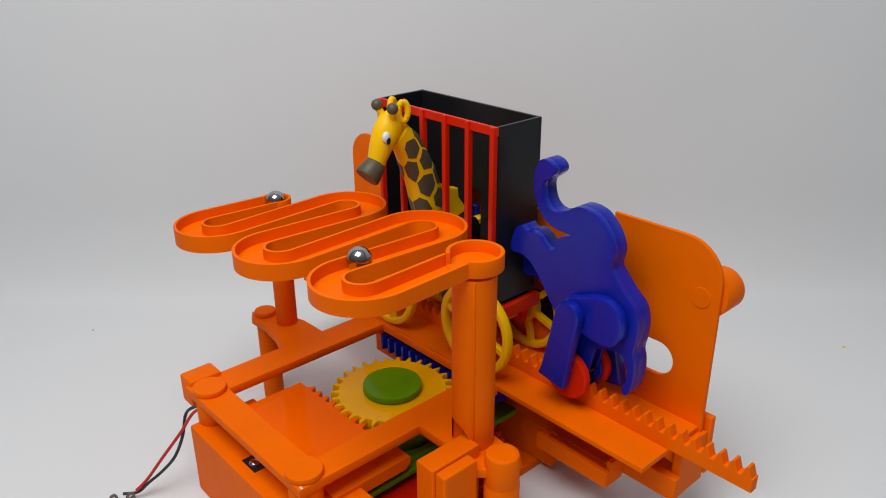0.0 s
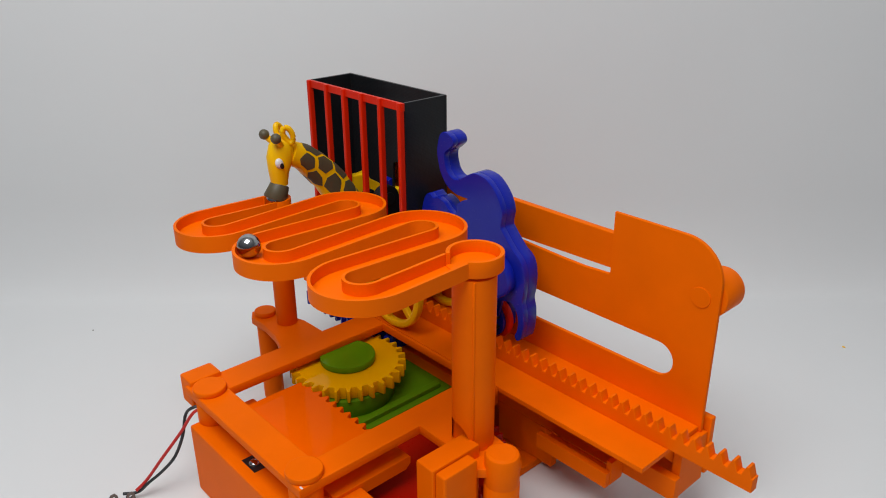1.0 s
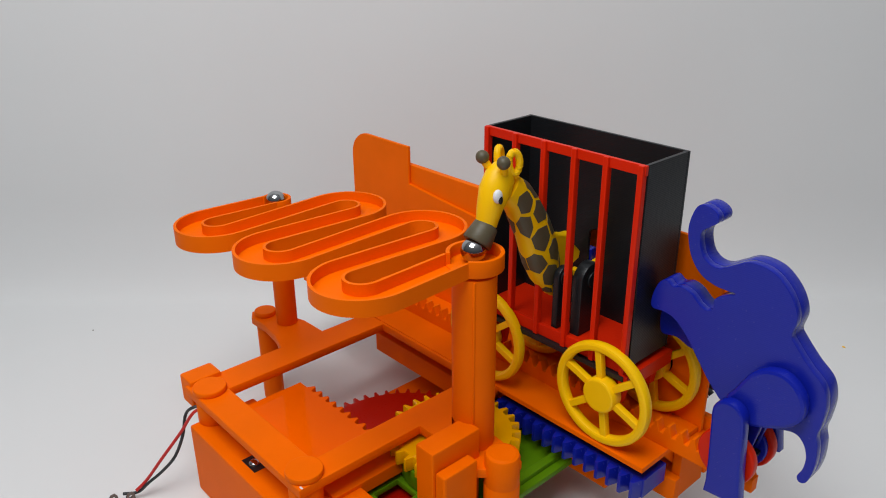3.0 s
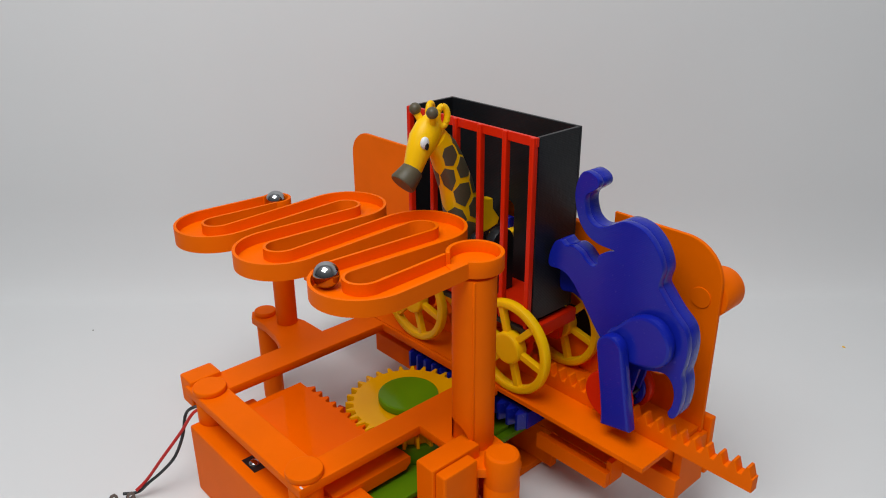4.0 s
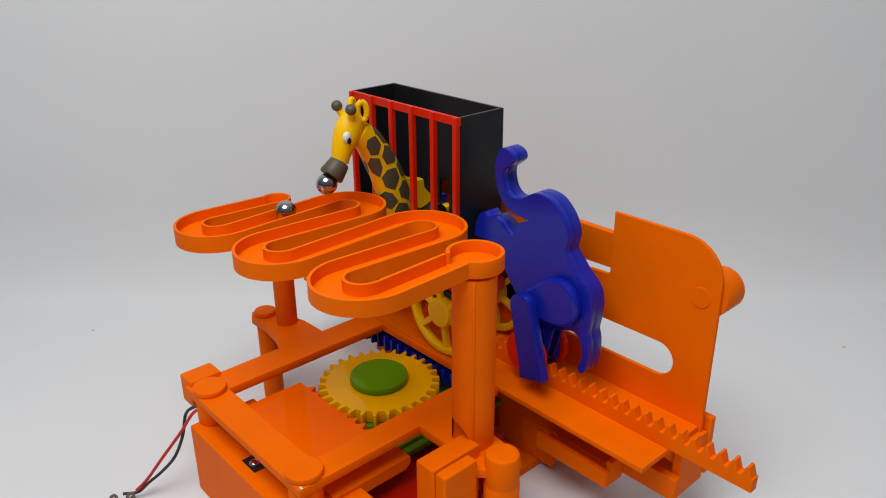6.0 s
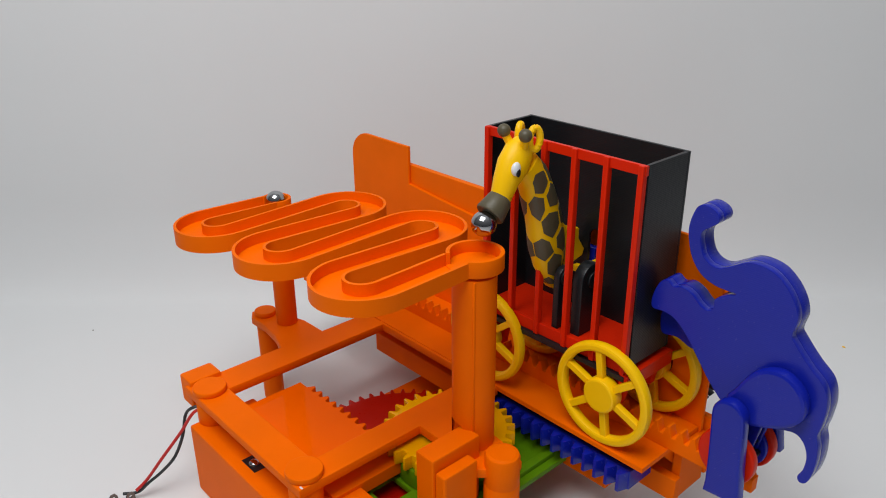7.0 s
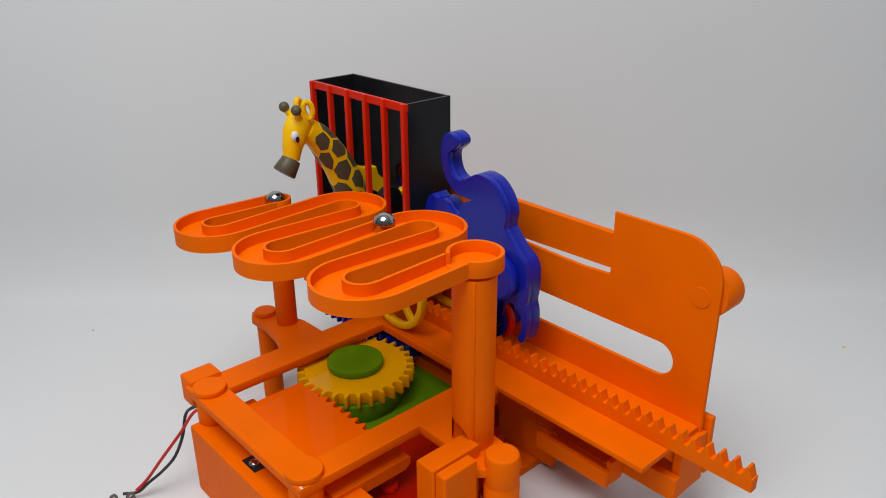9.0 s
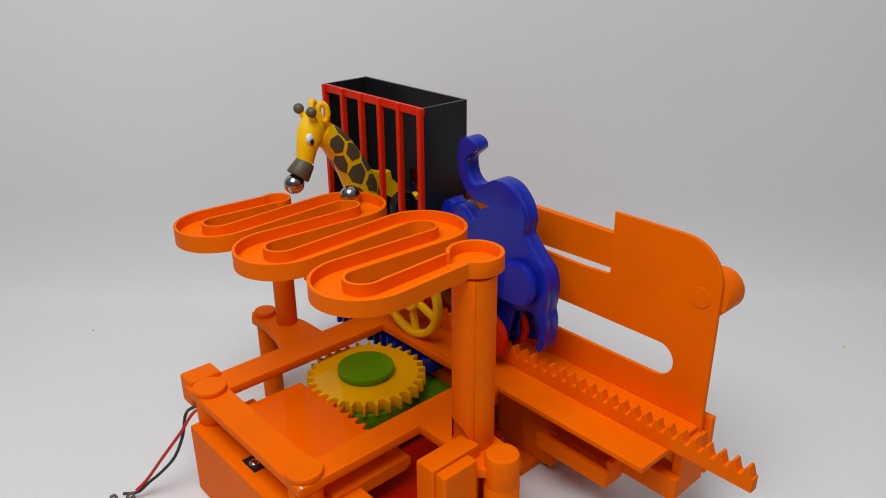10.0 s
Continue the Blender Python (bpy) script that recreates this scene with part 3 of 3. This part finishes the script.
def build_elephant():
    """Origin on the deck line below the wagon's end; its own x runs from there."""
    e = empty("elephant_figure", 0, 21.5, 0)
    tagged(e, "glossy blue elephant pushing the wagon with raised trunk", "toy elephant")
    o = (0, 21.5, 0)
    body = [(15.2, 106.2), (13.5, 100.2), (13.8, 94.8), (16.1, 87.7), (20.5, 82.4), (26.3, 80.0), (31.3, 79.6), (34.6, 79.4), (30.4, 77.4), (27.1, 74.6), (27.1, 71.1), (24.6, 69.3), (21.5, 70.6), (18.0, 73.5), (13.8, 74.8), (10.3, 73.8),
            (7.2, 75.5), (4.2, 73.3), (1.9, 67.1), (2.3, 62.1), (8.1, 62.1), (13.2, 60.3), (18.9, 54.8), (24.6, 47.4), (30.4, 40.2), (38.0, 33.5), (47.0, 31.5), (54.0, 33.2), (62.6, 35.9), (66.6, 33.8), (68.6, 28.9), (68.4, 23.5), (67.0, 19.6), (68.3, 17.6),
            (70.6, 19.2), (72.0, 26.1), (71.8, 33.4), (70.6, 38.2), (71.3, 43.2), (71.6, 51.0), (69.4, 57.8), (63.6, 63.0), (57.6, 69.4), (56.1, 72.0), (57.0, 78.0), (55.0, 83.8), (51.0, 88.8), (45.6, 92.3), (38.0, 92.9), (31.9, 89.6), (27.6, 87.2), (23.6, 87.3), (20.3, 90.0), (18.6, 95.0), (18.9, 98.6),
            (21.6, 100.9), (24.4, 103.6), (24.0, 106.4), (21.0, 108.2), (17.6, 108.4)]
    p = lambda name, bm, mat=BLUE, label="", parent=None: part(name, bm, mat, parent or e, label, o, 24)
    slab = extrude([smooth(body, 6)], 3.3, 0.22, "xz", 16.2)
    slab = extrude([smooth(body, 6)], 6.0, 0.22, "xz", 19.51, slab)
    p("body", slab, BLUE, "blue body slab with raised trunk and tail")
    arm = [(1.2, 57.0), (0.8, 51.0), (2.6, 46.8), (9.0, 47.6), (15.8, 45.4), (23.0, 47.6), (21.0, 54.0), (11.0, 58.6), (5.0, 60.2)]
    p("arm", extrude([smooth(arm, 4)], 4, 0.9, "xz", 25.5), BLUE, "far blue arm")
    thigh = [(39.0, 41.2), (41.6, 45.8), (46.4, 54.2), (52.0, 58.6), (58.6, 59.2), (64.2, 55.6), (66.8, 50.4), (66.6, 44.8), (62.7, 40.0), (54.4, 35.5), (46.5, 33.8), (40.5, 36.2)]
    for i, y0 in enumerate((11.0, 25.5)):
        bm = extrude([smooth([(x - HIP[0], z - HIP[1]) for x, z in thigh], 5)], 5.1, 1.4, "xz", y0)
        THIGH[i] = part("thigh", bm, BLUE, e, "rounded blue thigh", (0, 21.5, 0), 24)
    for i, y0 in enumerate((5.7, 30.8)):
        outline = ring(0, 26, 6.2, 14, 0, 180) + [(-6.4, 6), (-6.8, -4), (-7.6, -9.2), (6.8, -9.2), (6.4, 6)]
        bm = extrude([outline], 5.2, 1.0, "xz", y0)
        SHIN[i] = part("shin", bm, BLUE, e, "blue shin and foot", (0, 21.5, 0), 24)
    hub = new("drive_wheel")
    hub.parent = e
    for y0, r in ((11.4, 11.2), (26.6, 11.2)):
        part("wheel_disc", disc(0, 0, r, 3.6, "xz", y0 - 21.5, 0.6), RED, hub, "red disc wheel")
    for y0 in (15.2, 24.6):
        part("blue_flange", disc(0, 0, 9.4, 1.8, "xz", y0 - 21.5, 0.4), BLUE, hub, "blue gear flange")
    part("pinion", extrude([gear_outline(7.6, 5.2, 8)], 7.4, 0.3, "xz", 17.1 - 21.5), BLACK, hub, "black drive pinion")
    fork = [(40.0, 34), (52.0, 34), (47.5, 12.5), (40.5, 12.5)]
    p("fork", extrude([fork], 1.8, 0.5, "xz", 17.2))
    p("fork", extrude([fork], 1.8, 0.5, "xz", 23.8))
    return e, hub


elephant, drive_wheel = build_elephant()


# ---- the drive below: blue rack, yellow gear, green carriage, red crank gear ----
def build_drive():
    rack = empty("sliding_rack", 0, 0, -16)
    tagged(rack, "dark blue toothed rack sliding below the deck", "gear rack")
    part("rack_bar", box(-80, 0, 3.4, 19.5, 0, 9, 0.4), BLUE, rack, "dark blue bar")
    first = None
    for k in range(14):
        if first is None:
            first = tooth = part("tooth", extrude([[(-2.3, 3.6), (-0.8, -1.0), (0.6, -1.0), (2.3, 3.6)]], 8.8, 0.25, "xy", 0.1), BLUE, rack)
        else:
            tooth = new("tooth", first.data)
            tooth.parent = rack
        tooth.location = ((-2.9 - 5.8 * k) * MM, 0, 0)

    gear = empty("pinion_gear", -127, -27, -13.5)
    tagged(gear, "large yellow spur gear with a green cap", "gear")
    part("gear_rim", extrude([gear_outline(29.6, 26.0, 30)], 6.5, 0.4, "xy", 0), YELLOW_BED, gear, "yellow gear")
    part("cap", disc(0, 0, 14.2, 3.6, "xy", 6.55, 0.8), GREEN_BED, gear, "round green cap")

    car = empty("carriage", -127, -27, -26)
    tagged(car, "green sliding carriage plate below the gear", "carriage")
    part("plate", extrude([[(-20, -52), (36.5, -52), (36.5, 49), (-20, 49)], [(-6, -41), (6.5, -41), (6.5, -28), (-6, -28)]], 3.0, 0.5, "xy", 0), GREEN, car, "green slotted plate")
    part("boss", disc(3, -3, 24, 9.2, "xy", 3.05, 0.6), GREEN, car, "round green boss")
    part("rail", box(29, 33, -20, 34, 3.02, 5.4, 0.4), GREEN, car)

    red = empty("crank_gear", -106, -35, -38)
    tagged(red, "red crank gear lying below the carriage", "gear")
    part("gear_rim", extrude([gear_outline(49, 45.5, 52)], 6, 0.4, "xy", 2), RED_BED, red, "red gear")
    part("crank_pin", disc(30, 0, 4, 3.6, "xy", 8.05, 0.4), RED, red)
    part("shaft", disc(0, 0, 6, 16, "xy", -14, 0.4), RED, red)
    return rack, gear, car, red


blue_rack, yellow_gear, green_carriage, red_gear = build_drive()


def build_lifter():
    """The square plunger beside the column, which rises once a turn."""
    ob = part("lift_block", box(-59.4, -49.4, -66, -40.6, DESK, 6.0, 0.8), ORANGE, None, off=(-54.4, -53.3, DESK))
    return tagged(ob, "square orange plastic lift block beside the round column", "lift block")


lift_block = build_lifter()


# ---- steel balls ----
def build_ball():
    ob = part("steel_ball", ball_mesh((0, 0, 0), 5.0, seg=48), STEEL, None, angle=180)
    return tagged(ob, "polished steel ball rolling through the orange track", "ball", "steel balls")


ball_a, ball_b = build_ball(), build_ball()


# ---- battery lead ----
def build_lead():
    lead = empty("battery_lead", -190, -120)
    o = (-190, -120, DESK)
    tagged(lead, "twisted red and black wire pair with tinned clips", "wire")
    red = smooth_open([(-170, -100, -9.5), (-171.5, -106.8, -10), (-175, -113, -20), (-179, -123, -33), (-182, -130, -42.5), (-183, -135.5, -46.5)])
    black = smooth_open([(-170, -100, -8), (-172.5, -106.5, -8), (-176.5, -109, -13), (-174.5, -112.5, -21.5), (-172, -118.5, -29), (-175.5, -124, -36.5), (-180, -130, -43), (-184, -134.5, -48.5), (-187, -140.5, -48)])
    part("red_wire", tube(red, 0.75), RED_WIRE, lead, "red wire", o)
    part("black_wire", tube(black, 0.75), BLACK_WIRE, lead, "black wire", o)
    for x, y in ((-183.5, -138.5), (-187.5, -145)):
        c = extrude([[(y - 2.2, DESK), (y + 2.2, DESK), (y + 2.0, DESK + 4.4), (y + 1.0, DESK + 6.0), (y - 1.0, DESK + 6.0), (y - 2.0, DESK + 4.4)], ring(y, DESK + 3.9, 0.8, 12)], 1.0, 0.2, "yz", x)
        part("clip", c, TIN, lead, "tinned metal clip", o)


def smooth_open(pts, steps=6):
    out = []
    for i in range(len(pts) - 1):
        p0, p1, p2, p3 = (Vector(pts[min(max(i + k, 0), len(pts) - 1)]) for k in (-1, 0, 1, 2))
        for j in range(steps):
            t = j / steps
            out.append(0.5 * (2 * p1 + (p2 - p0) * t + (2 * p0 - 5 * p1 + 4 * p2 - p3) * t * t + (3 * p1 - p0 - 3 * p2 + p3) * t ** 3))
    out.append(Vector(pts[-1]))
    return out


build_lead()


# ---- crumbs on the sheet ----
def build_crumb(x, y, size, mat, label):
    ob = part("plastic_crumb", ball_mesh((0, 0, 0), size, (1.5, 1.0, 0.5), seg=10), mat, None)
    ob.location = at(x, y, DESK + 0.4 * size)
    tagged(ob, label, "crumb")


build_crumb(-15.7, 251.6, 0.75, YELLOW, "tiny yellow plastic crumb lying on the white sheet")
build_crumb(-364.4, -90.9, 0.45, TAUPE, "tiny dark plastic crumb lying on the white sheet")

# ---- what moves ----
PERIOD = 4.2
# phase of the drive's turn; x of the wagon's end; lean of the giraffe in degrees
TRAVEL = [(0.0, -88.8), (0.1, -100.6), (0.2, -112.4), (0.3, -123.6), (0.4, -133.0), (0.5, -141.0), (0.6, -148.0), (0.7, -150.8), (1.0, -150.7), (1.25, -150.4), (1.35, -148.8), (1.5, -143.2), (1.6, -136.3), (1.7, -124.0), (1.9, -99.8), (2.0, -87.0), (2.2, -64.2),
          (2.3, -52.5), (2.5, -32.3), (2.6, -22.4), (2.7, -15.9), (2.8, -15.0), (3.0, -15.2), (3.3, -15.6), (3.5, -16.6), (3.6, -25.0), (3.8, -43.4), (4.0, -66.4), (4.1, -78.0)]
LEAN = [(0.0, -0.3), (0.1, 1.5), (0.3, 5.3), (0.5, 8.6), (0.6, 9.1), (0.7, 10.1), (0.8, 19.4), (1.0, 19.7), (1.1, 19.5), (1.2, 14.2), (1.3, 9.4), (1.5, 9.0), (1.6, 8.2), (1.8, 3.7), (2.0, -0.0), (2.25, -2.7), (2.5, -4.6),
        (2.7, -4.5), (2.8, -2.7), (2.9, 3.7), (3.0, 6.2), (3.15, 5.9), (3.3, 0.8), (3.5, -4.5), (3.8, -5.4), (4.0, -2.3)]


# rise of the lift block in millimetres
LIFT = [(0.0, 0.0), (2.5, 0.0), (2.6, 0.3), (2.7, 2.2), (2.8, 4.6), (2.9, 6.5), (3.0, 7.8), (3.1, 8.0), (3.2, 8.0), (3.3, 7.6), (3.4, 4.6), (3.5, 2.8), (3.6, 1.0), (3.7, 0.0)]


def cyclic(rows, t):
    ph = t % PERIOD
    ks = [r[0] for r in rows]
    i = int(np.searchsorted(ks, ph, side="right")) - 1

    def row(k):
        n = len(rows)
        return rows[k % n][0] + PERIOD * (k // n), rows[k % n][1]

    (x0, y0), (x1, y1), (x2, y2), (x3, y3) = (row(i + k) for k in (-1, 0, 1, 2))
    f = (ph - x1) / (x2 - x1)
    m1 = (y2 - y0) / (x2 - x0) * (x2 - x1) if (y2 - y1) * (y1 - y0) > 0 else 0.0
    m2 = (y3 - y1) / (x3 - x1) * (x2 - x1) if (y3 - y2) * (y2 - y1) > 0 else 0.0
    return y1 * (2 * f ** 3 - 3 * f ** 2 + 1) + m1 * (f ** 3 - 2 * f ** 2 + f) + y2 * (-2 * f ** 3 + 3 * f ** 2) + m2 * (f ** 3 - f ** 2)


def wagon_x(t):
    return cyclic(TRAVEL, t)


def giraffe_pose(t):
    return Matrix.Translation(at(wagon_x(t) + GX - 2.0 * min(1.0, max(0.0, (-60 - wagon_x(t)) / 60)), PIV[0], PIV[1])) @ pose(0, 0, 0, cyclic(LEAN, t))


MOUTH = Vector((0, -29.5 - PIV[0], 91.5 - PIV[1])) * MM


def rolled(t, rows):
    return float(np.interp(t, [r[0] for r in rows], [r[1] for r in rows]))


def motions():
    times = [round(0.1 * i, 1) for i in range(101)]
    walk(wagon, [(t, Matrix.Translation(at(wagon_x(t), 21.5, 0))) for t in times])
    for ob, x, y in WHEELS:
        walk(ob, [(t, pose(x * MM, y * MM, 23 * MM) @ pose(0, 0, 0, 0, math.degrees((wagon_x(t) + 15.6) / 23.0), 0)) for t in times])
    walk(giraffe, [(t, giraffe_pose(t)) for t in times])

    def pull(t):
        """1 while the wagon travels, 0 while it rests: the elephant's lower half trails a little."""
        return min(1.0, abs(wagon_x(t + 0.1) - wagon_x(t - 0.1)) / 0.2 / 90.0)

    def outward(t):
        return wagon_x(t + 0.1) > wagon_x(t - 0.1)

    def lag(t):
        """The feet trail behind on the way out, and less on the way back."""
        return pull(t) if outward(t) else 0.55 * pull(t)

    def knee_x(t):
        return KNEE[0] - (2.5 * pull(t) if outward(t) else 0.0)

    walk(elephant, [(t, Matrix.Translation(at(wagon_x(t) - 0.6 * pull(t), 21.5, 0)) @ pose(45 * MM, 0, 85 * MM, 0, 0.6 * pull(t), 0) @ pose(-45 * MM, 0, -85 * MM)) for t in times])

    def turn(t):
        return math.degrees((wagon_x(t) + 15.6) / 7.0) + 90

    walk(drive_wheel, [(t, pose((AXLE[0] - 2.6 * lag(t)) * MM, 0, AXLE[1] * MM) @ pose(0, 0, 0, 0, turn(t), 0)) for t in times])
    for i in (0, 1):
        shins, thighs = [], []
        for t in times:
            a = radians(-turn(t) + 180 * i)
            px, pz = CRANK[0] - 3.5 * lag(t) + 5.6 * math.cos(a), CRANK[1] + 3.0 * pull(t) + 5.6 * math.sin(a)
            lean = math.atan2(knee_x(t) - px, KNEE[1] - pz)
            kx, kz = px + 26 * math.sin(lean), pz + 26 * math.cos(lean)
            up = math.atan2(kz - HIP[1], HIP[0] - kx)
            shins.append((t, pose(px * MM, 0, pz * MM, 0, math.degrees(lean), 0)))
            thighs.append((t, pose(HIP[0] * MM, 0, HIP[1] * MM, 0, math.degrees(up) + 36, 0)))
        walk(SHIN[i], shins)
        walk(THIGH[i], thighs)

    def crank(t):
        return math.cos(2 * math.pi * (t - 3.09) / PERIOD)

    walk(blue_rack, [(t, Matrix.Translation(at(-79.2 + 80 * crank(t), 0, -16))) for t in times])

    def gear_x(t):
        return -116.5 + 40 * crank(t)

    walk(yellow_gear, [(t, Matrix.Translation(at(gear_x(t), -29.3, -13.5)) @ pose(0, 0, 0, 0, 0, math.degrees((gear_x(t) + 121.8) / 27.8))) for t in times])
    walk(green_carriage, [(t, Matrix.Translation(at(gear_x(t), -29.3, -26))) for t in times])
    walk(red_gear, [(t, Matrix.Translation(at(-106, -35, -38)) @ pose(0, 0, 0, 0, 0, -360 * t / PERIOD)) for t in times])

    walk(lift_block, [(t, Matrix.Translation(at(-54.4, -53.3, DESK + cyclic(LIFT, t)))) for t in times])

    end = on_track(1e9)

    def mouth(t):
        p = giraffe_pose(t) @ MOUTH
        return p / MM + Vector((0, 0, DESK))

    def ball_rows(events):
        """events: (start, kind, rows); kinds: roll, carry."""
        rows = []
        for t in times:
            kind, data = [e[1:] for e in events if t >= e[0] - 1e-6][-1]
            if kind == "carry":
                p = mouth(t)
                f = min(1.0, max(0.0, (t - data) / 0.12))
                p = end.lerp(p, f)
            else:
                p = on_track(rolled(t, data))
            rows.append((t, Matrix.Translation(at(*p))))
        return rows

    walk(ball_a, ball_rows(EVENTS_A))
    walk(ball_b, ball_rows(EVENTS_B))


END = [(0, 1e9), (20, 1e9)]
ROLL_B = [(0.0, 93), (0.2, 122), (0.4, 155), (0.6, 184), (0.8, 218), (1.0, 259), (1.2, 289), (1.4, 321), (1.6, 356), (1.8, 385), (2.0, 424), (2.2, 460), (2.4, 487), (2.52, 502)]
ROLL_A = [(3.43, 0), (3.63, 17), (3.8, 38), (3.9, 55), (4.0, 74), (4.2, 97), (4.4, 128), (4.5, 145), (4.6, 160), (4.8, 187), (5.0, 220), (5.2, 260), (5.4, 291), (5.6, 320), (5.8, 357), (6.0, 388), (6.2, 428), (6.4, 463), (6.6, 490), (6.72, 502)]
ROLL_C = [(7.6, 0), (7.8, 17), (8.0, 43), (8.2, 76), (8.4, 96), (8.6, 124), (8.8, 155), (9.0, 186), (9.2, 219), (9.4, 260), (9.6, 290), (9.8, 320), (10.0, 353)]
EVENTS_A = [(0.0, "roll", END), (1.15, "carry", 1.1), (2.95, "roll", ROLL_A), (9.45, "carry", 9.4)]
EVENTS_B = [(0.0, "roll", ROLL_B), (5.3, "carry", 5.25), (7.15, "roll", ROLL_C)]
motions()
